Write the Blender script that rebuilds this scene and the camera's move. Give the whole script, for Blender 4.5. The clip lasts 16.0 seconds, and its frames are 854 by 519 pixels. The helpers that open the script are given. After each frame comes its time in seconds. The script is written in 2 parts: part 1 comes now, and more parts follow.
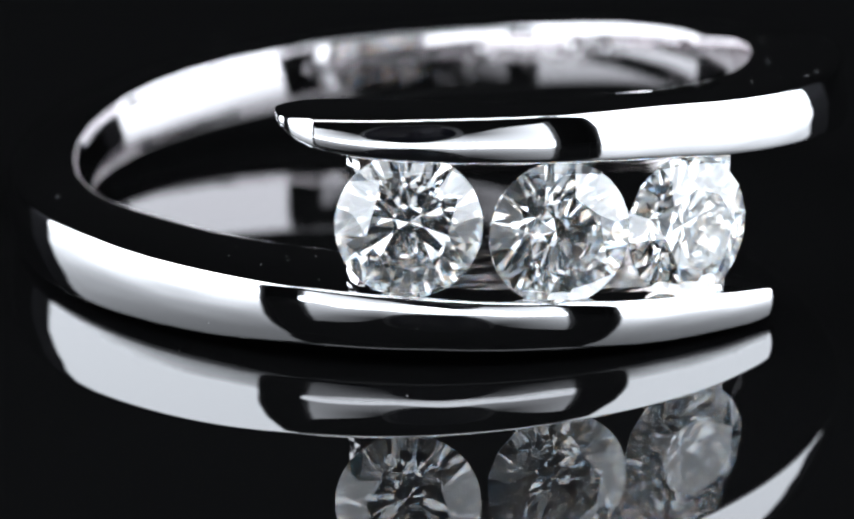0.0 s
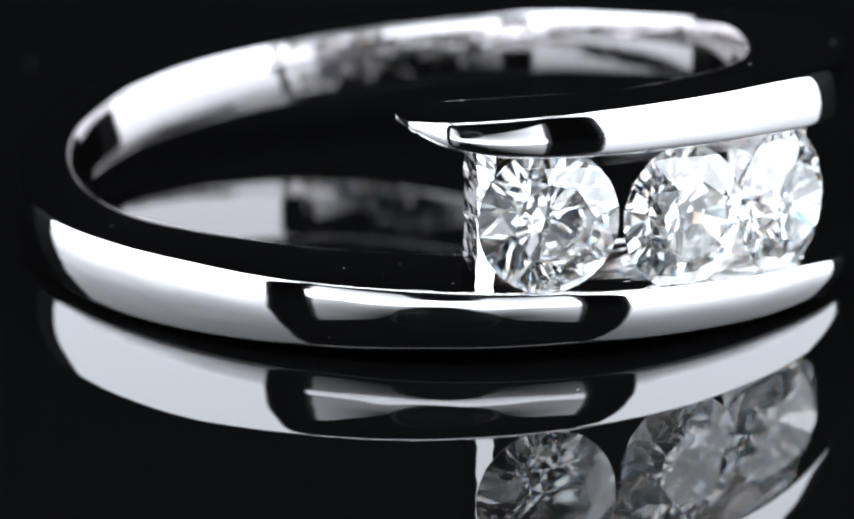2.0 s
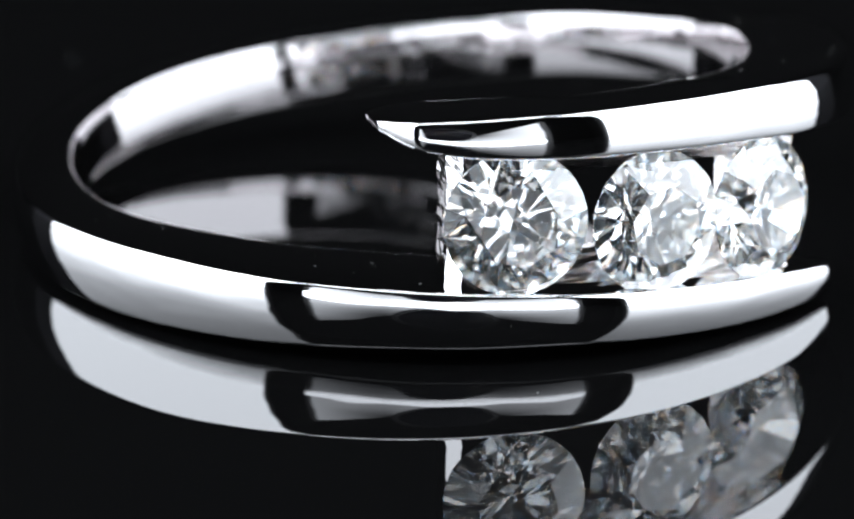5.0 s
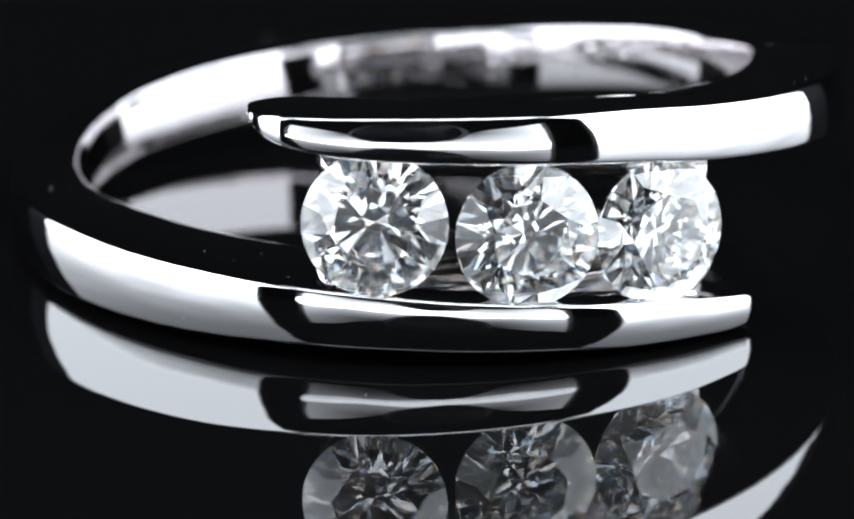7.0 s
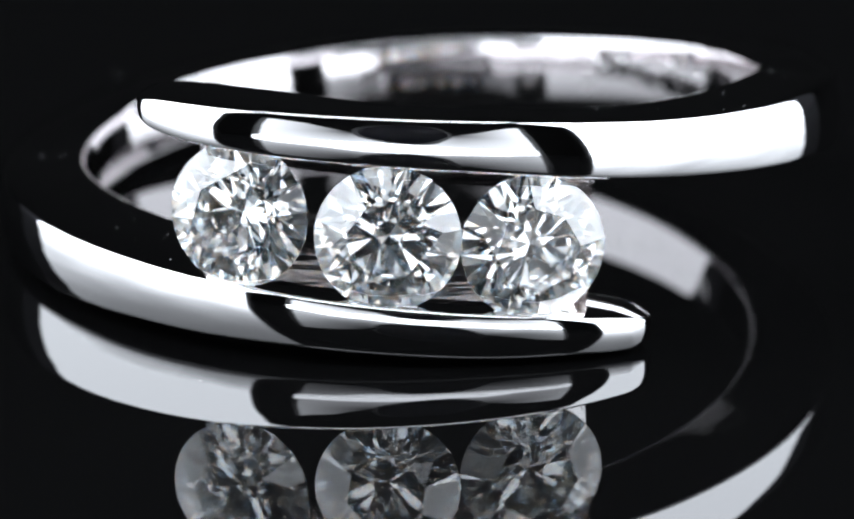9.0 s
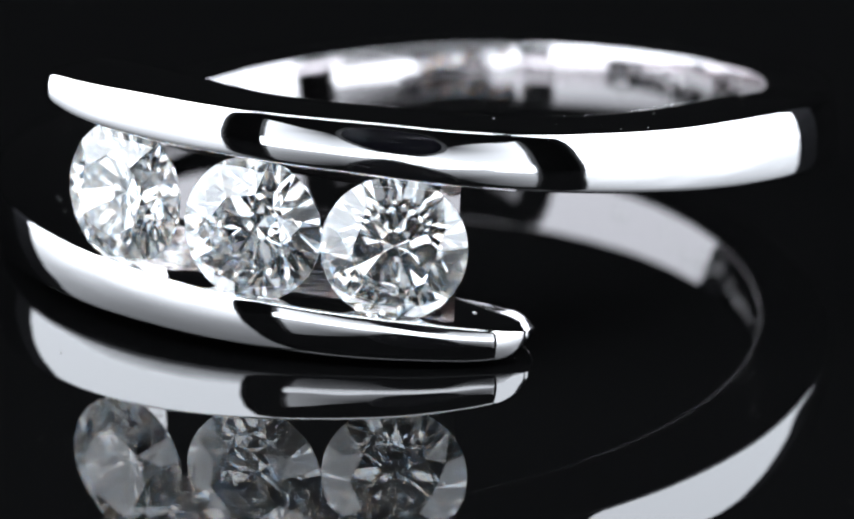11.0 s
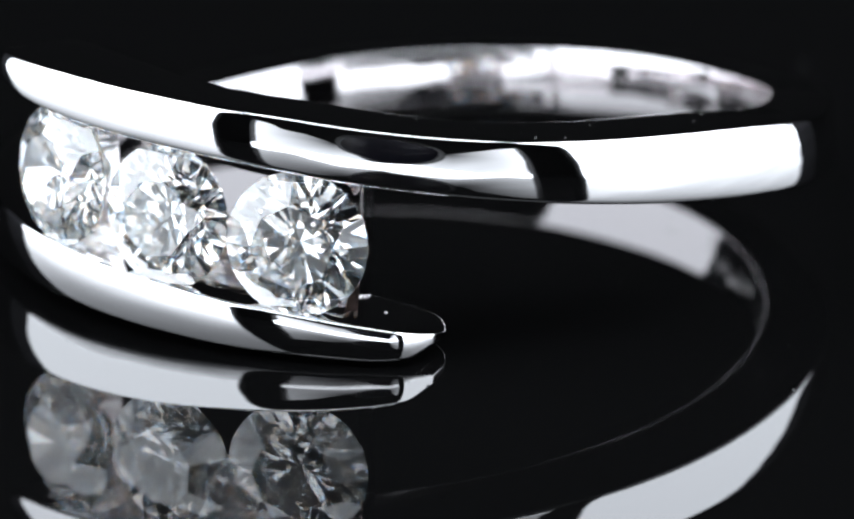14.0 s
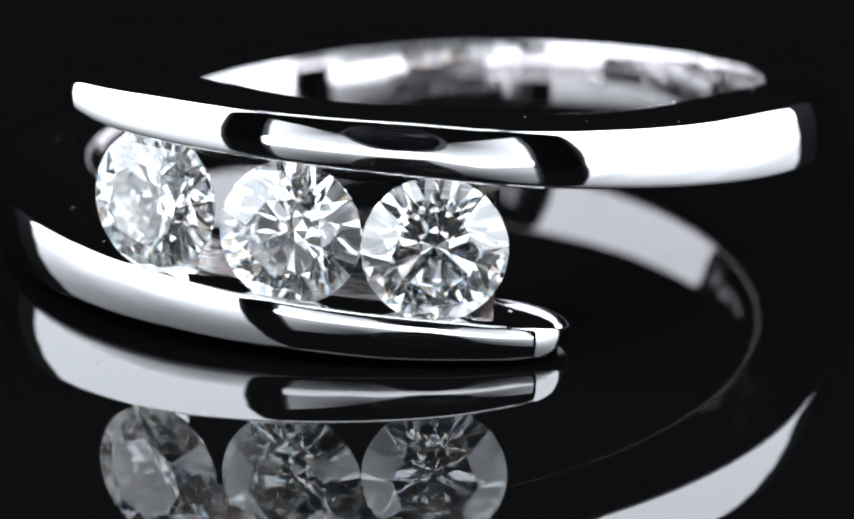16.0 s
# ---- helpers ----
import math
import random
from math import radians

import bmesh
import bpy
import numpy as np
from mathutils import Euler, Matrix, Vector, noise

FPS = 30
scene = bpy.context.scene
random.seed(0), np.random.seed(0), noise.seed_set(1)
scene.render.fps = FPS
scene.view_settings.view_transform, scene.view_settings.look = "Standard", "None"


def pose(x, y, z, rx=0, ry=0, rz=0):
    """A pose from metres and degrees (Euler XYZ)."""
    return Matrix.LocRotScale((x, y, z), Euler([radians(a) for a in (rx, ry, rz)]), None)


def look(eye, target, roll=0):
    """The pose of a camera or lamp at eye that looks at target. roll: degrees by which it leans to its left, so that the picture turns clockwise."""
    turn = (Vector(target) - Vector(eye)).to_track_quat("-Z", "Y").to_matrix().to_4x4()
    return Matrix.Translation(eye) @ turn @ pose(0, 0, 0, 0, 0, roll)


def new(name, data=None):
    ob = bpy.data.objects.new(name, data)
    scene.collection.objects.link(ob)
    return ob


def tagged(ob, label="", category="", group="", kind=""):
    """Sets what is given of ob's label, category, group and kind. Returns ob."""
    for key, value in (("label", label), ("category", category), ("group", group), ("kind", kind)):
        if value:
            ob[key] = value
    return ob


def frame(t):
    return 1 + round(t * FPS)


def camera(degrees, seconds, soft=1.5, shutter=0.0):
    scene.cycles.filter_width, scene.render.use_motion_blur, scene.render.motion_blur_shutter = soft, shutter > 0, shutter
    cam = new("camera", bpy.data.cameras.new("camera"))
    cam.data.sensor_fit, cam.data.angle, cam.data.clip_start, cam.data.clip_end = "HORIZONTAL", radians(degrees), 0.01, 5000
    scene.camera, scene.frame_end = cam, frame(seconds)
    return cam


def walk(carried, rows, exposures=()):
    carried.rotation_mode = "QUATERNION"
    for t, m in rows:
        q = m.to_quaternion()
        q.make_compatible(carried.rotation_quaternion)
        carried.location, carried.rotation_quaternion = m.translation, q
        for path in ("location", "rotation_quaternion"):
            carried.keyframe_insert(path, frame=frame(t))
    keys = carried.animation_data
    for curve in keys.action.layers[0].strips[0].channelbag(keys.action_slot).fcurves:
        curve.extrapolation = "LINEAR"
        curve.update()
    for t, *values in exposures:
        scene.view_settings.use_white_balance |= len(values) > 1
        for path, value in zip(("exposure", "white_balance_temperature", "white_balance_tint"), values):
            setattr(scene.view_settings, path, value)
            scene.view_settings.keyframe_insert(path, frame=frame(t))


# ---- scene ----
# ---- camera: fixed on its stand, looking down at the slowly turned ring ----
MM = 0.001
LENS = 9.188
EYE = (0.000026, -0.13855, 0.04165)
AIM = (0.000026, 0.0, -0.00084)
cam = camera(LENS, 16.0, soft=2.2)
walk(cam, [(0.0, look(EYE, AIM, 0.14)), (16.0, look(EYE, AIM, 0.14))])
cam.data.dof.use_dof = True
cam.data.dof.focus_distance = 0.1335
cam.data.dof.aperture_fstop = 78.0

# ---- world: a dark studio, lit by softboxes alone ----
world = bpy.data.worlds.new("dark_studio")
world.use_nodes = True
world.node_tree.nodes["Background"].inputs["Color"].default_value = (0.007, 0.007, 0.0074, 1)
world.node_tree.nodes["Background"].inputs["Strength"].default_value = 1.0
scene.world = world
scene.view_settings.exposure = 0.0
# light bounces many times inside a cut diamond
scene.cycles.max_bounces, scene.cycles.glossy_bounces, scene.cycles.transmission_bounces = 24, 20, 24

SIDE_LIGHT = 4.1
FRONT_LIGHT = 1.25
STRIP_LIGHT = 3.7
TOP_LIGHT = 4.0


# ---- materials ----
def material(name, color, rough, metal=0.0, ior=1.5, grain=0.0, grain_size=1000.0, bump=0.0):
    m = bpy.data.materials.new(name)
    m.use_nodes = True
    nt = m.node_tree
    b = nt.nodes["Principled BSDF"]
    b.inputs["Base Color"].default_value = (*color, 1)
    b.inputs["Roughness"].default_value = rough
    b.inputs["Metallic"].default_value = metal
    b.inputs["IOR"].default_value = ior
    if grain or bump:
        tc = nt.nodes.new("ShaderNodeTexCoord")
        n1 = nt.nodes.new("ShaderNodeTexNoise")
        n1.inputs["Scale"].default_value = grain_size
        n1.inputs["Detail"].default_value = 6
        nt.links.new(tc.outputs["Object"], n1.inputs["Vector"])
        n2 = nt.nodes.new("ShaderNodeTexNoise")
        n2.inputs["Scale"].default_value = grain_size * 0.12
        n2.inputs["Detail"].default_value = 3
        nt.links.new(tc.outputs["Object"], n2.inputs["Vector"])
        mx = nt.nodes.new("ShaderNodeMath")
        mx.operation = "MULTIPLY"
        nt.links.new(n1.outputs["Fac"], mx.inputs[0])
        nt.links.new(n2.outputs["Fac"], mx.inputs[1])
        mr = nt.nodes.new("ShaderNodeMapRange")
        mr.inputs["From Min"].default_value = 0.1
        mr.inputs["From Max"].default_value = 0.45
        mr.inputs["To Min"].default_value = max(rough - grain, 0.0)
        mr.inputs["To Max"].default_value = rough + grain
        nt.links.new(mx.outputs[0], mr.inputs["Value"])
        nt.links.new(mr.outputs[0], b.inputs["Roughness"])
        if bump:
            bp = nt.nodes.new("ShaderNodeBump")
            bp.inputs["Strength"].default_value = bump
            bp.inputs["Distance"].default_value = 0.00005
            nt.links.new(n1.outputs["Fac"], bp.inputs["Height"])
            nt.links.new(bp.outputs["Normal"], b.inputs["Normal"])
    return m


def glow(name, color, strength):
    m = bpy.data.materials.new(name)
    m.use_nodes = True
    nt = m.node_tree
    nt.nodes.remove(nt.nodes["Principled BSDF"])
    em = nt.nodes.new("ShaderNodeEmission")
    em.inputs["Color"].default_value = (*color, 1)
    em.inputs["Strength"].default_value = strength
    nt.links.new(em.outputs[0], nt.nodes["Material Output"].inputs["Surface"])
    return m


def gem(name):
    m = bpy.data.materials.new(name)
    m.use_nodes = True
    nt = m.node_tree
    nt.nodes.remove(nt.nodes["Principled BSDF"])
    # fire: warm and cool light are bent by slightly different amounts
    total = None
    for color, ior in (((0.65, 0.50, 0.35, 1), 2.398), ((0.34, 0.495, 0.645, 1), 2.44)):
        g = nt.nodes.new("ShaderNodeBsdfGlass")
        g.inputs["Color"].default_value, g.inputs["Roughness"].default_value, g.inputs["IOR"].default_value = color, 0.04, ior
        if total is None:
            total = g.outputs[0]
        else:
            add = nt.nodes.new("ShaderNodeAddShader")
            nt.links.new(total, add.inputs[0])
            nt.links.new(g.outputs[0], add.inputs[1])
            total = add.outputs[0]
    nt.links.new(total, nt.nodes["Material Output"].inputs["Surface"])
    return m


M_GOLD = material("polished_white_gold", (0.93, 0.925, 0.93), 0.02, 1.0, grain=0.015, grain_size=2500)
M_INNER = material("filed_white_gold", (0.82, 0.79, 0.78), 0.15, 1.0, grain=0.06, grain_size=2500, bump=0.6)
_nt = M_GOLD.node_tree
_tc, _nz, _bp = _nt.nodes.new("ShaderNodeTexCoord"), _nt.nodes.new("ShaderNodeTexNoise"), _nt.nodes.new("ShaderNodeBump")
_mp = _nt.nodes.new("ShaderNodeMapping")
_mp.inputs["Scale"].default_value = (0.22, 0.22, 1.0)      # polished along the band
_nz.inputs["Scale"].default_value, _nz.inputs["Detail"].default_value = 900.0, 2.0
_bp.inputs["Strength"].default_value, _bp.inputs["Distance"].default_value = 0.8, 0.00004      # hand polishing leaves faint waves
_nt.links.new(_tc.outputs["Object"], _mp.inputs["Vector"])
_nt.links.new(_mp.outputs[0], _nz.inputs["Vector"])
_nt.links.new(_nz.outputs["Fac"], _bp.inputs["Height"])
_nt.links.new(_bp.outputs["Normal"], _nt.nodes["Principled BSDF"].inputs["Normal"])
# files leave fine level lines on the ledges
_nt = M_INNER.node_tree
_tc, _nz, _mp = _nt.nodes.new("ShaderNodeTexCoord"), _nt.nodes.new("ShaderNodeTexNoise"), _nt.nodes.new("ShaderNodeMapping")
_mp.inputs["Scale"].default_value = (0.06, 0.06, 1.0)
_nz.inputs["Scale"].default_value, _nz.inputs["Detail"].default_value = 9000.0, 3.0
_bp = [n for n in _nt.nodes if n.type == "BUMP"][0]
_bp.inputs["Strength"].default_value = 1.0
_nt.links.new(_tc.outputs["Object"], _mp.inputs["Vector"])
_nt.links.new(_mp.outputs[0], _nz.inputs["Vector"])
_nt.links.new(_nz.outputs["Fac"], _bp.inputs["Height"])
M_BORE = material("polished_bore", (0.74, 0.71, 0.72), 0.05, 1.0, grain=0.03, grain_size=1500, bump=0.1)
M_SEAT = material("burnished_white_gold", (0.90, 0.89, 0.89), 0.04, 1.0, grain=0.03, grain_size=1300, bump=0.45)
M_ENGRAVE = material("dull_engraving", (0.80, 0.775, 0.775), 0.18, 1.0)
M_GEM = gem("diamond")
M_ACRYLIC = material("black_acrylic", (0.0032, 0.0032, 0.0033), 0.0, 0.0, ior=1.39, grain=0.012, grain_size=300)
M_BLACK = material("matt_black", (0.010, 0.010, 0.011), 0.6, grain=0.1, grain_size=120)
M_CLOTH = material("black_velvet", (0.030, 0.030, 0.031), 0.95, grain=0.05, grain_size=200)
M_FLAP = material("dark_grey_cloth", (0.035, 0.035, 0.04), 0.9, grain=0.05, grain_size=300)
M_LENS = material("black_lens_glass", (0.004, 0.004, 0.006), 0.05, grain=0.02, grain_size=100)
M_DUST = material("grey_dust", (0.4, 0.4, 0.4), 0.9)
M_SIDE = glow("softbox_cloth_side", (0.925, 0.985, 1.07), SIDE_LIGHT)
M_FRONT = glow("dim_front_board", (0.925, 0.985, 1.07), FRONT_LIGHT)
# the front board's glow is graded: it fades upwards, most of all towards the lens
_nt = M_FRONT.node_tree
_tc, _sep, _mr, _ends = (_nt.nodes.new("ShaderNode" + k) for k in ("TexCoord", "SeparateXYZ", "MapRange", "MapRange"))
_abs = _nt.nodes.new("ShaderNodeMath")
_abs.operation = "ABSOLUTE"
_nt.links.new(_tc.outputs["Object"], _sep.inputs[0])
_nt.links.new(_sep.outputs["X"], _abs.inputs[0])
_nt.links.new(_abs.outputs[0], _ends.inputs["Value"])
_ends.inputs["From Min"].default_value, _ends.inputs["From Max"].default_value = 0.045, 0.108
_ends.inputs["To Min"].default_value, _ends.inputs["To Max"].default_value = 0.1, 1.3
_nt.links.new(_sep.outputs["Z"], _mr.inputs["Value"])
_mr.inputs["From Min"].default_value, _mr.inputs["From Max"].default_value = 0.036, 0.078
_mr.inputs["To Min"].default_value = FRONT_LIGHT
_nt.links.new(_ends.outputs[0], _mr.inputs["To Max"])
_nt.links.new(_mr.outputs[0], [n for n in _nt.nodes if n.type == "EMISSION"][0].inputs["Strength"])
M_TOP = glow("softbox_cloth_top", (0.925, 0.985, 1.07), TOP_LIGHT)
M_STRIP = glow("front_strip_tube", (0.925, 0.985, 1.07), STRIP_LIGHT)


# ---- mesh helpers ----
def finish(bm, name, mat, smooth=True):
    bmesh.ops.recalc_face_normals(bm, faces=bm.faces[:])
    me = bpy.data.meshes.new(name)
    bm.to_mesh(me)
    bm.free()
    me.materials.append(mat)
    if smooth:
        me.polygons.foreach_set("use_smooth", [True] * len(me.polygons))
    return me


def part(name, bm, mat, parent, label="", smooth=True):
    ob = new(name, finish(bm, name, mat, smooth))
    ob.parent = parent
    if label:
        tagged(ob, label)
    return ob


def thing(name, label, category, kind="", group=""):
    ob = new(name)
    ob.empty_display_size = 0.005
    return tagged(ob, label, category, group, kind)


def box(bm, lo, hi, bevel=0.0):
    r = bmesh.ops.create_cube(bm, size=1.0)
    vs = r["verts"]
    for v in vs:
        v.co = Vector([lo[i] + (v.co[i] + 0.5) * (hi[i] - lo[i]) for i in range(3)])
    if bevel:
        es = list({e for v in vs for e in v.link_edges})
        bmesh.ops.bevel(bm, geom=es, offset=bevel, segments=2, affect="EDGES")
    return bm


def lathe(bm, prof, n=96, close=True):
    rings = []
    for r, z in prof:
        rings.append([bm.verts.new((r * math.cos(2 * math.pi * i / n), r * math.sin(2 * math.pi * i / n), z)) for i in range(n)])
    for a, b in zip(rings, rings[1:]):
        for i in range(n):
            bm.faces.new((a[i], a[(i + 1) % n], b[(i + 1) % n], b[i]))
    if close:
        bm.faces.new(rings[0])
        bm.faces.new(rings[-1])
    return bm


def curve_at(table, x):
    """A smooth curve through the table's pairs (monotone cubic)."""
    xs = [a for a, _ in table]
    ys = [b for _, b in table]
    if x <= xs[0]:
        return ys[0]
    if x >= xs[-1]:
        return ys[-1]
    n = len(xs)
    d = [(ys[i + 1] - ys[i]) / (xs[i + 1] - xs[i]) for i in range(n - 1)]
    m = [d[0]] + [0 if d[i - 1] * d[i] <= 0 else 2 * d[i - 1] * d[i] / (d[i - 1] + d[i]) for i in range(1, n - 1)] + [d[-1]]
    i = max(k for k in range(n - 1) if xs[k] <= x)
    h = xs[i + 1] - xs[i]
    t = (x - xs[i]) / h
    return (ys[i] * (2 * t ** 3 - 3 * t * t + 1) + h * m[i] * (t ** 3 - 2 * t * t + t)
            + ys[i + 1] * (3 * t * t - 2 * t ** 3) + h * m[i + 1] * (t ** 3 - t * t))


# ---- the dark studio round the ring ----
def room():
    bm = box(bmesh.new(), (-0.6, -0.6, -0.06), (0.6, 0.6, -0.03))
    tagged(new("table", finish(bm, "table", M_CLOTH, False)), "table covered in matt black velvet", "table", kind="structure")
    for nm, lo, hi in (("wall_north", (-0.62, 0.6, -0.06), (0.62, 0.62, 0.7)), ("wall_south", (-0.62, -0.62, -0.06), (0.62, -0.6, 0.7)),
                       ("wall_east", (0.6, -0.6, -0.06), (0.62, 0.6, 0.7)), ("wall_west", (-0.62, -0.6, -0.06), (-0.6, 0.6, 0.7)),
                       ("ceiling", (-0.62, -0.62, 0.7), (0.62, 0.62, 0.72))):
        tagged(new(nm, finish(box(bmesh.new(), lo, hi), nm, M_CLOTH, False)), "black velvet studio backdrop cloth", "backdrop", kind="structure")


def turntable():
    tt = thing("turntable", "glossy black acrylic turntable that mirrors the ring", "turntable")
    bm = lathe(bmesh.new(), [(0.1188, -0.006), (0.12, -0.0055), (0.12, -0.0008), (0.1195, -0.0002), (0.119, 0.0)], 128)
    plate = part("plate", bm, M_ACRYLIC, tt, smooth=False)
    part("base", lathe(bmesh.new(), [(0.1, -0.03), (0.1, -0.008), (0.095, -0.006)], 96), M_BLACK, tt, "matt black turntable base", smooth=False)
    rng = random.Random(5)
    bm = bmesh.new()
    for i in range(30):
        a, r = rng.uniform(0, 6.283), 0.03 * math.sqrt(rng.uniform(0.05, 1))
        s = rng.choice((0.000012, 0.00002, 0.00003))
        bmesh.ops.create_icosphere(bm, subdivisions=1, radius=s, matrix=Matrix.Translation((r * math.cos(a), r * math.sin(a), s * 0.6)) @ Matrix.Diagonal((1, 1.6, 0.7, 1)))
    tagged(part("dust", bm, M_DUST, plate, "fine pale dust specks"), kind="stuff")
    return tt


# ---- the ring: plan in its own frame, millimetres, head towards -y ----
CX, CY = -0.169, 0.63            # centre of the finger hole
TILT = 0.05                      # the head is propped up by its own width
MID = 2.6
RADIUS = ((0, 10.35), (40, 10.48), (60, 10.69), (70, 10.83), (80, 10.99), (90, 11.18), (103, 11.45), (115, 11.73), (132, 12.12), (145, 12.4), (160, 12.68), (180, 12.89), (200, 12.93), (211.5, 12.85), (213, 12.77), (214.2, 12.64), (215.1, 12.44), (215.7, 12.2), (216, 12.0))
SPREAD = ((0, 0.0), (40, 0.1), (60, 0.19), (80, 0.17), (100, 0.08), (115, 0.03), (145, -0.09), (165, -0.16), (190, -0.17), (205, -0.12), (216, -0.11))      # the upper shoulder stands out further than the lower one
BORE = ((0, 9.05), (110, 9.05), (150, 9.25), (180, 9.65), (200, 9.7), (208, 9.85), (212, 10.1), (215, 10.45), (216, 10.65))
WIDTH = ((0, 1.87), (80, 1.79), (100, 1.83), (115, 1.77), (127, 1.65), (146, 1.5), (158, 1.45), (180, 1.28), (193, 1.18), (200, 1.08), (206, 0.96), (210, 0.83), (212.5, 0.7), (214, 0.58), (215.2, 0.44), (215.7, 0.36), (216, 0.28))
LEAN = ((-216, -2.0), (-180, -3.0), (-130, -3.0), (-100, -3.0), (-60, -2.0), (-20, 0.0), (40, 4.0), (90, 7.0), (130, 9.5), (216, 10.0))      # degrees by which the outer face looks upwards
CROWN = ((-216, 0.055), (-110, 0.055), (-60, 0.065), (60, 0.05), (120, 0.047), (216, 0.045))      # how far the outer face is domed
FLARE = ((-150, 0.0), (-110, 0.10), (-40, 0.10), (0, 0.05), (35, 0.015), (110, 0.015), (150, 0.0))      # the hole opens upwards
SAG = ((-165, 0.0), (-150, 0.08), (-137, 0.17), (-118, 0.15), (-95, 0.04), (-80, 0.0))      # the lower shoulder hangs a little deeper
# height of the band's middle: lower arm from its tip to the back, then on up to the tip of the upper arm
HEIGHT = ((-216, 0.53), (-209, 0.59), (-200, 0.72), (-191, 0.82), (-177, 1.0), (-158, 1.18), (-140, 1.27), (-120, 1.25), (-103, 1.16), (-90, 1.10), (-75, 1.14),
          (-50, 1.38), (-25, 1.58), (0, 1.83), (20, 2.08), (40, 2.48), (60, 2.98), (77, 3.35), (91, 3.77), (102, 4.1), (111, 4.34), (127, 4.70), (146, 5.15),
          (156, 5.40), (168, 5.70), (182, 5.88), (195, 5.95), (206, 5.99), (210, 6.03), (213, 6.06), (216, 6.07))


DIP = ((100, 0.0), (125, 0.12), (150, 0.22), (180, 0.28), (198, 0.12), (208, 0.0), (216, -0.06))      # inner edge of each arm sinks towards the head's middle


def arm_lift(s):
    """Height of the band's middle over the ring's tilted middle plane, s degrees from the back."""
    return curve_at(HEIGHT, s) - MID + TILT * curve_at(RADIUS, abs(s)) * math.cos(radians(s))


def ring_point(psi, r, lift):
    """A point at psi degrees from the head's middle, r mm from the hole's centre, lift mm above the ring's middle plane."""
    a = radians(psi)
    return Vector((CX + r * math.sin(a), CY - r * math.cos(a), MID + lift + TILT * r * math.cos(a))) * MM


def section(r_in, r_out, w, lean, crown, flare):
    """Cross-section as (r, lift): domed outside, softly domed bore, rounded edges."""
    h = w / 2
    f = min(0.13, h * 0.55)
    dome, bore = crown * w, 0.024 * w
    tip = math.tan(radians(lean))
    pts = []
    n = 14
    hh = h - f
    for i in range(n + 1):                      # outer face, bottom to top
        b = -1 + 2 * i / n
        pts.append((r_out - dome * b * b, hh * b))
    for i in range(1, 6):                       # top outer edge
        a = radians(16 + (90 - 16) * i / 5)
        pts.append((r_out - dome - f * (math.cos(radians(16)) - math.cos(a)), hh + f * (math.sin(a) - math.sin(radians(16))) / (1 - math.sin(radians(16)))))
    g = min(0.14, h * 0.4)
    for i in range(0, 6):                       # top inner edge
        a = radians(90 * i / 5)
        pts.append((r_in + bore + g - g * math.sin(a), h - g * 0.8 + g * 0.8 * math.cos(a)))
    m = 8
    for i in range(1, m):                       # bore, top to bottom
        b = 1 - 2 * i / m
        pts.append((r_in + bore * b * b, (h - g * 0.8) * b))
    for i in range(0, 6):
        a = radians(90 - 90 * i / 5)
        pts.append((r_in + bore + g - g * math.sin(a), -(h - g * 0.8 + g * 0.8 * math.cos(a))))
    for i in range(5, 0, -1):
        a = radians(16 + (90 - 16) * i / 5)
        pts.append((r_out - dome - f * (math.cos(radians(16)) - math.cos(a)), -(hh + f * (math.sin(a) - math.sin(radians(16))) / (1 - math.sin(radians(16))))))
    return [(r - tip * b if r > (r_in + r_out) / 2 else r + flare * b, b) for r, b in pts]


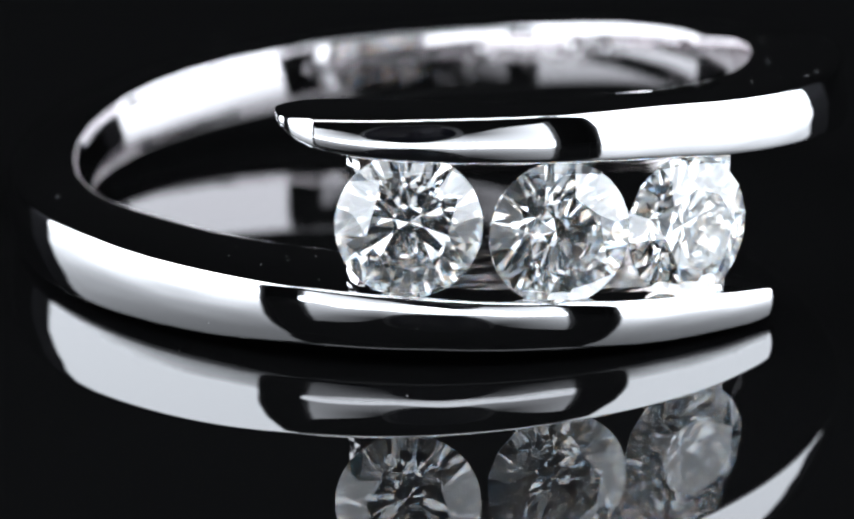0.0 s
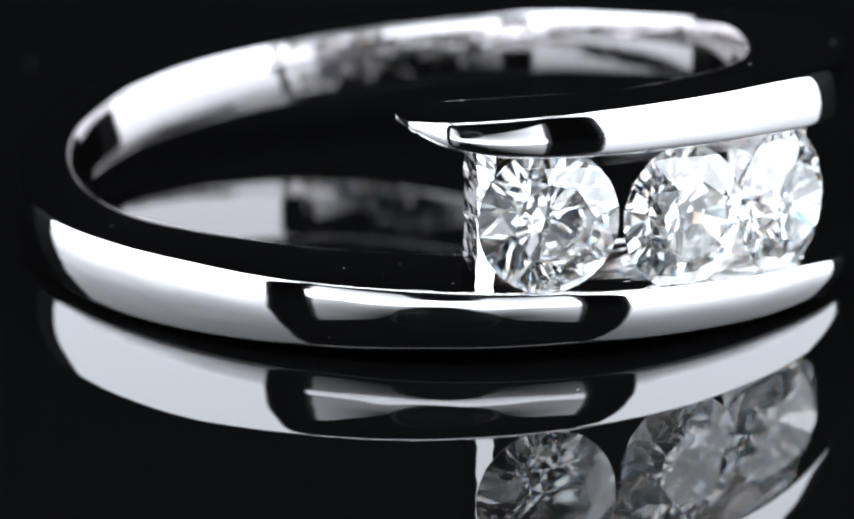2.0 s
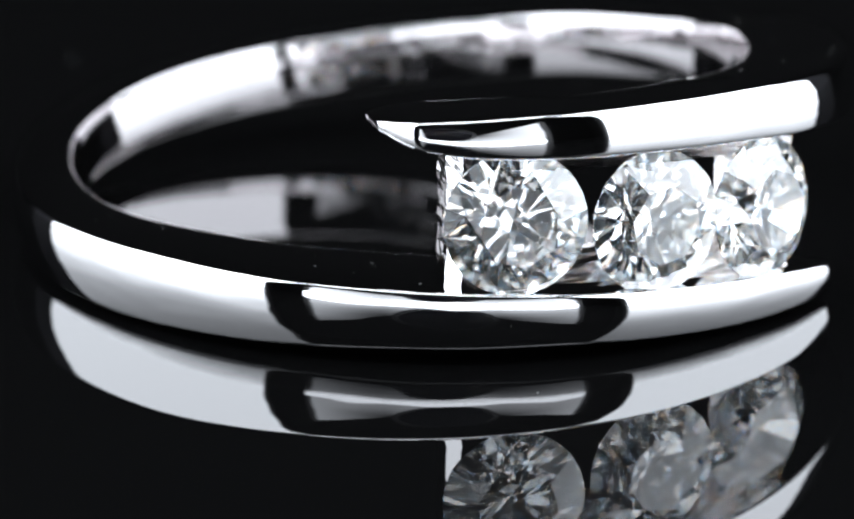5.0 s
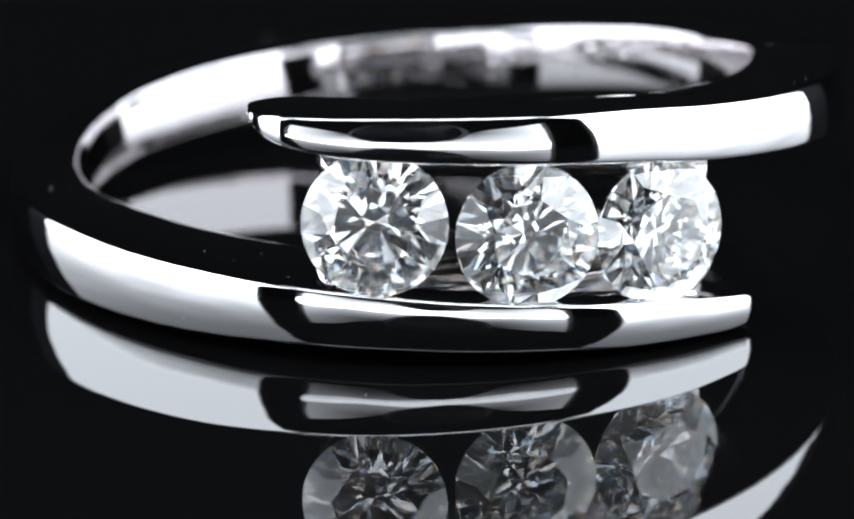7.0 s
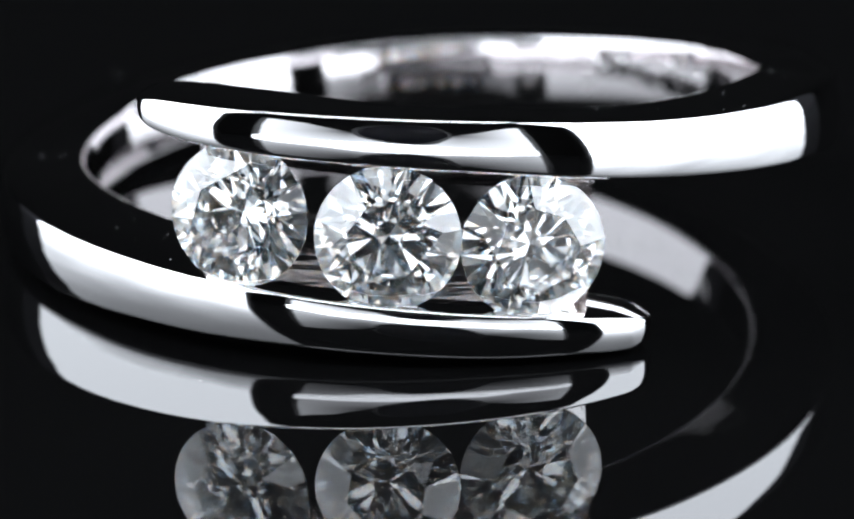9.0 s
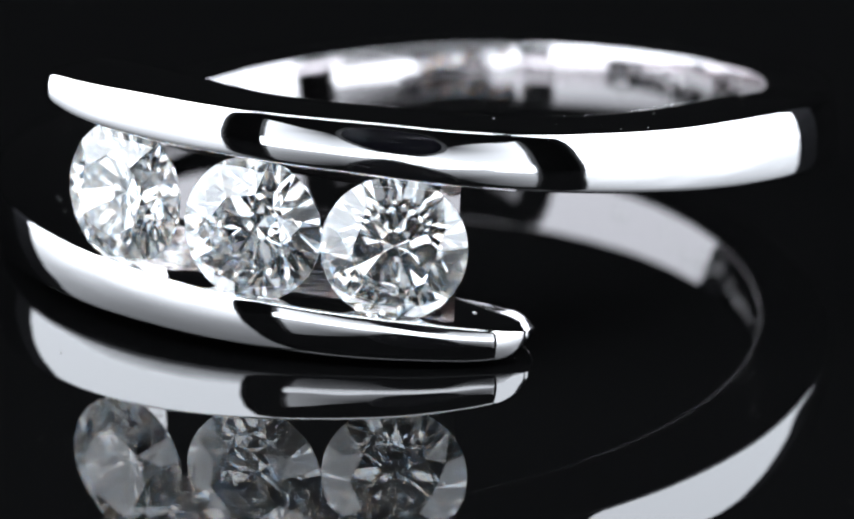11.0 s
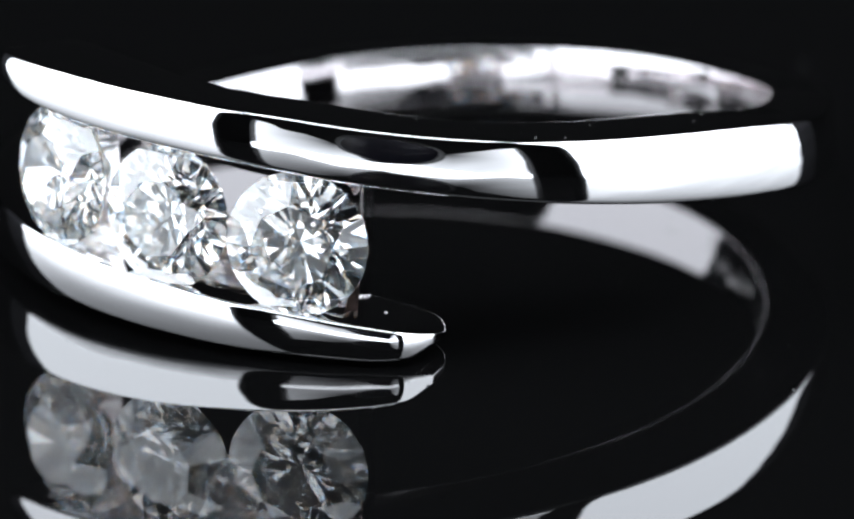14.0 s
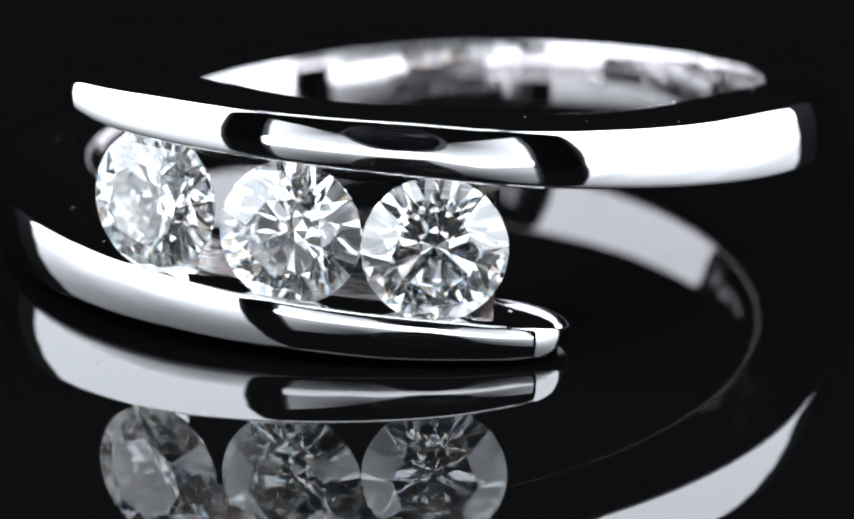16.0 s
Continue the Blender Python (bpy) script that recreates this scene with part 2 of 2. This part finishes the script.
def band_mesh():
    bm = bmesh.new()
    stations = [-210 + 420 * i / 350 for i in range(351)]
    fine = [210 + 6 * (i / 24) for i in range(1, 25)]
    stations = [-q for q in reversed(fine)] + stations + fine
    rows = []
    for s in stations:
        q = abs(s)
        sgn = 1 if s > 0 else -1
        r_in, r_out, w = curve_at(BORE, q), curve_at(RADIUS, q) + (curve_at(SPREAD, q) if s > 0 else 0), curve_at(WIDTH, q)
        r_in += 0.55 * max(0.0, (q - 212.5) / 3.5) ** 2 if s < 0 else 0      # and is rounded off inside
        w += 0.09 * max(0.0, min(1.0, (q - 204) / 8, (216 - q) / 1.5)) if s < 0 else 0      # the lower tip ends blunter
        lift = arm_lift(s)
        sag = curve_at(SAG, s)
        w, lift = w + sag, lift - sag / 2
        shear = max(0.0, min(1.0, (q - 190) / 26)) ** 2
        row = []
        for r, b in section(r_in, r_out, w, curve_at(LEAN, s), curve_at(CROWN, s), curve_at(FLARE, s)):
            deep = max(0.0, min(1.0, (r_out - r) / (r_out - r_in)))
            b = b * (1 - 0.42 * shear * deep) - (sgn * curve_at(DIP, q) * deep if b > 0 or q > 205 else 0)
            along = q + 0.5 * max(0.0, (q - 200) / 16) + shear * (-5.0 * (r - 10.4) / 2.3)
            psi = 180 - sgn * along if sgn > 0 else -180 + along
            row.append(bm.verts.new(ring_point(psi, r, lift + b)))
        rows.append(row)
    n = len(rows[0])
    for a, b in zip(rows, rows[1:]):
        for i in range(n):
            bm.faces.new((a[i], a[(i + 1) % n], b[(i + 1) % n], b[i]))
    for row in (rows[0], rows[-1]):      # rounded noses
        c = sum((v.co for v in row), Vector()) / n
        side = math.atan2(c.x - CX * MM, CY * MM - c.y)
        ahead = Vector((math.cos(side), math.sin(side), 0.0)) * (0.02 * MM if row is rows[0] else -0.12 * MM)
        for k in range(1, 6):
            a = radians(80) * k / 5
            nxt = [bm.verts.new(c + (v.co - c) * (0.4 + 0.6 * math.cos(a)) + ahead * math.sin(a)) for v in row] if k < 5 else [bm.verts.new(c + (v.co - c) * 0.42 + ahead) for v in row]
            prev = row if k == 1 else last
            for i in range(n):
                bm.faces.new((prev[i], prev[(i + 1) % n], nxt[(i + 1) % n], nxt[i]))
            last = nxt
        bm.faces.new(last)
    return bm


def brilliant(bm, d, seed, wide):
    """A round brilliant of diameter d, table towards +z, girdle at z = 0; wide: the table's share of the width."""
    R = d / 2
    table, crown, pav, girdle = wide * R, 0.30 * R, 0.87 * R, 0.03 * R
    rng = random.Random(seed)
    def at(r, k, z):
        a = 2 * math.pi * (k + (rng.uniform(-0.06, 0.06) if r < R * 0.99 else 0)) / 16
        r *= 1 + (rng.uniform(-0.02, 0.02) if r < R * 0.99 else 0)
        return bm.verts.new((r * math.cos(a), r * math.sin(a), z))
    T = [at(table, 2 * k, crown) for k in range(8)]
    S = [at(0.5 * (table + R) * 0.985, 2 * k + 1, crown * 0.565) for k in range(8)]
    L = [at(0.22 * R, 2 * k + 1, -pav * 0.79) for k in range(8)]
    cu = bm.verts.new((0, 0, -pav))
    fine = 4

    def girdle_ring(z0, inner):
        """Round girdle edge: between the main points it follows the plane of the facet that meets it."""
        ring = []
        for k in range(16):
            a0, a1 = 2 * math.pi * k / 16, 2 * math.pi * (k + 1) / 16
            p0, p1 = Vector((R * math.cos(a0), R * math.sin(a0), z0)), Vector((R * math.cos(a1), R * math.sin(a1), z0))
            q = inner(k).co
            nrm = (p0 - q).cross(p1 - q)
            for f in range(fine):
                a = a0 + (a1 - a0) * f / fine
                x, y = R * math.cos(a), R * math.sin(a)
                ring.append(bm.verts.new((x, y, q.z - (nrm.x * (x - q.x) + nrm.y * (y - q.y)) / nrm.z)))
        return ring

    G = girdle_ring(girdle, lambda k: S[k // 2])
    GL = girdle_ring(-girdle, lambda k: L[k // 2])
    n = 16 * fine

    def arc(ring, k):
        return [ring[(k * fine + f) % n] for f in range(fine + 1)]

    bm.faces.new(T)
    for k in range(8):
        k2 = (k + 1) % 8
        bm.faces.new((T[k], S[k], T[k2]))                     # star
        bm.faces.new((T[k], S[k - 1], G[2 * k * fine]))       # kite halves
        bm.faces.new((T[k], G[2 * k * fine], S[k]))
        bm.faces.new((L[k - 1], cu, L[k], GL[2 * k * fine]))  # pavilion main
        for h in (0, 1):
            bm.faces.new([S[k]] + arc(G, 2 * k + h))          # upper halves
            bm.faces.new([L[k]] + arc(GL, 2 * k + h))         # lower halves
    for k in range(n):
        bm.faces.new((G[k], G[(k + 1) % n], GL[(k + 1) % n], GL[k]))
    return bm


STONES = ((-17.7, 3.657, 8.0, 11, 0.57), (0.3, 3.279, 31.0, 14, 0.55), (17.42, 2.987, 3.0, 23, 0.585))


def hallmark(ring):
    """A worn stamp inside the bore: unreadable, so plain raised bars."""
    rng = random.Random(3)
    for i, psi in enumerate([122 + 1.9 * k + rng.uniform(-0.3, 0.3) for k in range(17)] + [163.0, 164.6]):
        q = 180 - psi
        c = arm_lift(q) + rng.uniform(-0.25, 0.2)
        w, h = rng.uniform(0.35, 0.8), rng.uniform(0.18, 0.42)
        bm = bmesh.new()
        ring_in = [(psi - w, c - h), (psi + w, c - h), (psi + w, c + h), (psi - w, c + h)]
        a = [bm.verts.new(ring_point(p, 9.06 + curve_at(FLARE, q) * (z - arm_lift(q)), z)) for p, z in ring_in]
        b = [bm.verts.new(ring_point(psi + (p - psi) * 0.45, 9.045 + curve_at(FLARE, q) * (c - arm_lift(q)), c + (z - c) * 0.45)) for p, z in ring_in]
        bm.faces.new(b)
        for k in range(4):
            bm.faces.new((a[k], a[(k + 1) % 4], b[(k + 1) % 4], b[k]))
        part("stamp_bar", bm, M_ENGRAVE, ring, "worn unreadable stamp in the bore" if i == 0 else "", smooth=False)


def diamond_ring():
    ring = thing("diamond_ring", "polished white gold bypass ring with three diamonds on black acrylic", "ring")
    band = part("band", band_mesh(), M_GOLD, ring)
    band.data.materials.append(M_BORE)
    for f in band.data.polygons:                # the bore is a darker, slightly rougher metal, the rest mirror-polished
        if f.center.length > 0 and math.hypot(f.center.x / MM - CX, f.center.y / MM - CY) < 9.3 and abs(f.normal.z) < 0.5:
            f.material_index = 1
    hallmark(ring)
    rng = random.Random(21)
    bm = bmesh.new()
    for i in range(26):
        q = rng.choice((rng.uniform(95, 178), rng.uniform(120, 205), rng.uniform(128, 152)))
        sgn = rng.choice((-1, -1, 1))
        r = rng.uniform(curve_at(BORE, q) + 0.5, curve_at(RADIUS, q) - 0.5)
        deep = (curve_at(RADIUS, q) - r) / (curve_at(RADIUS, q) - curve_at(BORE, q))
        lift = arm_lift(sgn * q) + curve_at(WIDTH, q) / 2 - sgn * curve_at(DIP, q) * deep
        size = rng.choice((0.008, 0.010, 0.013, 0.018)) * MM
        bmesh.ops.create_icosphere(bm, subdivisions=1, radius=size, matrix=Matrix.Translation(ring_point(180 - q if sgn > 0 else -180 + q, r, lift)) @ Matrix.Diagonal((1.6, 1, 0.6, 1)))
    tagged(part("specks", bm, M_DUST, ring, "tiny pale specks on the flat faces"), kind="stuff")
    for psi, z, spin, seed, wide in STONES:
        a = radians(psi)
        centre = Vector((-0.231 + 12.21 * math.sin(a), 0.5405 - 12.21 * math.cos(a), z)) * MM
        out = Vector((math.sin(a), -math.cos(a), 0.07))
        turn = out.to_track_quat("Z", "Y").to_matrix().to_4x4()
        st = part("diamond", brilliant(bmesh.new(), 3.7 * MM, seed, wide), M_GEM, ring, "clear round brilliant-cut diamond", smooth=False)
        st.matrix_basis = Matrix.Translation(centre) @ turn @ pose(0, 0, 0, 0, 0, spin)
    # a casting pit with a raised lip on the flat of the lower tip
    a = radians(26.96)
    at = Vector((CX + 11.17 * math.sin(a), CY - 11.17 * math.cos(a), 0.9686)) * MM
    bm = bmesh.new()
    lathe(bm, [(0.035 * MM, -0.02 * MM), (0.037 * MM, 0.004 * MM), (0.045 * MM, 0.008 * MM), (0.055 * MM, 0.004 * MM), (0.062 * MM, -0.02 * MM)], 20, close=False)
    part("casting_pit", bm, M_GOLD, ring, "tiny round casting pit").matrix_basis = Matrix.Translation(at)
    # ledges along both arms that carry the girdles
    for sgn in (-1, 1):
        bm = bmesh.new()
        rows = []
        for i in range(51):
            psi = -22.5 + 0.9 * i
            q = 180 + psi if sgn < 0 else 180 - psi
            lift = arm_lift(sgn * q)
            w = curve_at(WIDTH, min(q, 200))
            inner = lift - sgn * w * 0.45
            lip = lift - sgn * (w * 0.5 + 0.75)
            prof = [(12.3, inner), (12.25, lift - sgn * (w * 0.5 + 0.02)), (11.9, lift - sgn * (w * 0.5 + 0.12)), (10.7, lip), (10.2, lip), (9.8, inner)]
            rows.append([bm.verts.new(ring_point(psi, r, b)) for r, b in prof])
        n = len(rows[0])
        for a, b in zip(rows, rows[1:]):
            for i in range(n):
                bm.faces.new((a[i], a[(i + 1) % n], b[(i + 1) % n], b[i]))
        bm.faces.new(rows[0])
        bm.faces.new(rows[-1])
        part("stone_seat", bm, M_INNER, ring, "filed white gold ledge under the stones", smooth=False)
    # end walls that tie the two arms together beside the outer stones
    for sgn in (-1, 1):
        bm = bmesh.new()
        rows = []
        for i in range(25):
            u = i / 24
            bow = 4 * u * (1 - u)
            row = []
            for inner, r in ((1, 10.0), (0, 12.1), (0, 11.83), (0, 11.55), (0, 11.0), (0, 10.4), (0, 9.9)):
                psi = sgn * (22.4 if inner else 24.2 + 3.2 * min(12.1 - r, 0.55) + 0.4 * max(0.0, 11.55 - r) - 0.5 * bow + 0.09 * math.sin(31 * u + 5 * r) + 0.07 * math.sin(57 * u - 7 * r) + 1.1 * max(0.0, 0.3 - u) ** 1.2 * (1 + 0.6 * math.sin(9 * r)) if sgn < 0 else 24.7 - 0.1 * (12.1 - r) + 0.5 * (2 * u - 1) - 0.2)
                up, lo = arm_lift(180 - psi), arm_lift(-180 - psi)
                row.append(bm.verts.new(ring_point(psi, r - (0.4 if sgn < 0 else 0.1) * bow * (r - 9.9) / 2.2, lo + (up - lo) * u)))
            rows.append(row)
        n = len(rows[0])
        for a, b in zip(rows, rows[1:]):
            for i in range(n):
                bm.faces.new((a[i], a[(i + 1) % n], b[(i + 1) % n], b[i]))
        bm.faces.new(rows[0])
        bm.faces.new(rows[-1])
        part("bridge", bm, M_SEAT, ring, "white gold wall between the two arms", smooth=False)
    return ring


# ---- lights of the studio ----
def softbox(name, label, width, height, mat, m, notch=None, flap=0):
    """A panel in its own x-z plane that faces +y, its foot at z = 0; notch: (height of the lens's middle, radius, inner height) of a cut-out in its upper edge."""
    sb = thing(name, label, "softbox")
    bm = bmesh.new()
    if notch is None:
        box(bm, (-width / 2, -0.002, 0.0), (width / 2, 0.0, height))
    else:
        hz, hr, low = notch
        edge = []
        for i in range(97):
            x = width * (i / 96 - 0.5)
            reach = math.sqrt(max(hr * hr - (hz - low) ** 2, 0.0))
            if abs(x) < reach:
                z = hz - math.sqrt(hr * hr - x * x)
            else:
                z = low + (height - low) * ((abs(x) - reach) / (width / 2 - reach)) ** 0.8
            edge.append([bm.verts.new((x, y, k)) for y, k in ((0.0, 0.0), (0.0, z), (-0.002, z), (-0.002, 0.0))])
        for p, q in zip(edge, edge[1:]):
            for k in range(4):
                bm.faces.new((p[k], p[(k + 1) % 4], q[(k + 1) % 4], q[k]))
        bm.faces.new(edge[0])
        bm.faces.new(edge[-1])
    part("diffuser", bm, mat, sb, "glowing white diffuser cloth", smooth=False)
    e = 0.004
    bars = [((-width / 2 - e, -0.012, 0.0), (-width / 2, 0.003, height + e)), ((width / 2, -0.012, 0.0), (width / 2 + e, 0.003, height + e))]
    if notch is None:
        bars.append(((-width / 2, -0.012, height), (width / 2, 0.003, height + e)))
        part("back_cover", box(bmesh.new(), (-width / 2, -0.012, 0.0), (width / 2, -0.004, height)), M_BLACK, sb, smooth=False)
    for lo, hi in bars:
        part("frame_bar", box(bmesh.new(), lo, hi), M_BLACK, sb, smooth=False)
    # unseen grey flap, added for the dim strip past the softbox's reflection
    if flap:
        lo, hi = (width / 2 + e, width / 2 + e + 0.05) if flap > 0 else (-width / 2 - e - 0.05, -width / 2 - e)
        part("side_flap", box(bmesh.new(), (lo, -0.003, 0.0), (hi, 0.0, height)), M_FLAP, sb, "added dark grey flap that gives the dim strip in reflections", smooth=False)
    sb.matrix_basis = m
    return sb


def studio_lights():
    tagged(softbox("softbox", "white softbox standing to the side of the turntable", 0.236, 0.30, M_SIDE, pose(-0.15, -0.026, -0.03, 0, 0, -90), flap=-1), group="softboxes beside the turntable")
    tagged(softbox("softbox", "white softbox standing to the side of the turntable", 0.238, 0.30, M_SIDE, pose(0.15, -0.018, -0.03, 0, 0, 90), flap=1), group="softboxes beside the turntable")
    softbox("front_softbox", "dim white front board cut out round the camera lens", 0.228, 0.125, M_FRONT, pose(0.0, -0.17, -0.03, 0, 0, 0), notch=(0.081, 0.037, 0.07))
    strip = thing("strip_light", "low white strip light below the camera lens", "strip light")
    part("tube", box(bmesh.new(), (-0.107, -0.005, -0.006), (0.102, 0.0, 0.010), 0.002), M_STRIP, strip, "glowing white tube cover", smooth=False)
    part("housing", box(bmesh.new(), (-0.107, -0.012, -0.03), (0.102, -0.0055, 0.010), 0.002), M_BLACK, strip, smooth=False)
    strip.matrix_basis = pose(0, -0.15, 0.0)
    camera_lens()
    top = softbox("top_softbox", "white overhead softbox above the turntable", 0.24, 0.07, M_TOP, pose(0, -0.13, 0.26, -90, 0, 0))
    for x in (-0.11, 0.11):
        part("hanger", lathe(bmesh.new(), [(0.003, 0.0), (0.003, 0.44)], 12), M_BLACK, top, smooth=False).matrix_basis = top.matrix_basis.inverted() @ pose(x, -0.1, 0.264)


def camera_lens():
    """The macro lens that films the ring; its mouth lies just behind the point of view."""
    lens = thing("macro_lens", "black macro lens on its stand facing the ring", "camera lens")
    prof = [(0.0, -0.004), (0.026, -0.003), (0.027, 0.0), (0.033, 0.0), (0.034, -0.001), (0.034, -0.03), (0.0355, -0.031), (0.0355, -0.045), (0.034, -0.046), (0.034, -0.1), (0.0, -0.1)]
    part("barrel", lathe(bmesh.new(), prof[3:], 64, close=False), M_BLACK, lens, "black ribbed lens barrel", smooth=False)
    part("front_element", lathe(bmesh.new(), [(0.0001, -0.004), (0.02, -0.0035), (0.033, -0.001)], 64, close=False), M_LENS, lens, "dark coated front glass")
    lens.matrix_basis = look(EYE, AIM) @ pose(0, 0, 0.003, 180, 0, 0)
    part("lens_hood", lathe(bmesh.new(), [(0.0345, 0.001), (0.0315, -0.003), (0.031, -0.031), (0.030, -0.031), (0.0305, -0.002), (0.0335, 0.001)], 64, close=False), M_BLACK, lens, "matt black open lens hood", smooth=False)
    post = lathe(bmesh.new(), [(0.008, -0.03), (0.008, 0.05)], 24)
    stand = part("stand_post", post, M_BLACK, lens, smooth=False)
    stand.matrix_basis = lens.matrix_basis.inverted() @ pose(0, -0.24, 0.0)


def motions():
    swing, first, last = 8.5945, 3.26, 13.21
    def turn(t):
        if t < first:
            p = t
        elif t < last:
            p = 2 * first - t
        else:
            p = 2 * first - 2 * last + t
        return 17.461 + swing * p
    times = sorted({round(0.25 * i, 2) for i in range(65)} | {3.16, 3.21, 3.26, 3.31, 3.36, 13.11, 13.16, 13.21, 13.26, 13.31})
    walk(RING, [(t, pose(0, 0, 0, 0, 0, turn(t))) for t in times])
    walk(TABLE_PLATE, [(t, pose(0, 0, 0, 0, 0, turn(t))) for t in times])


room()
TABLE_PLATE = turntable()
studio_lights()
RING = diamond_ring()
motions()
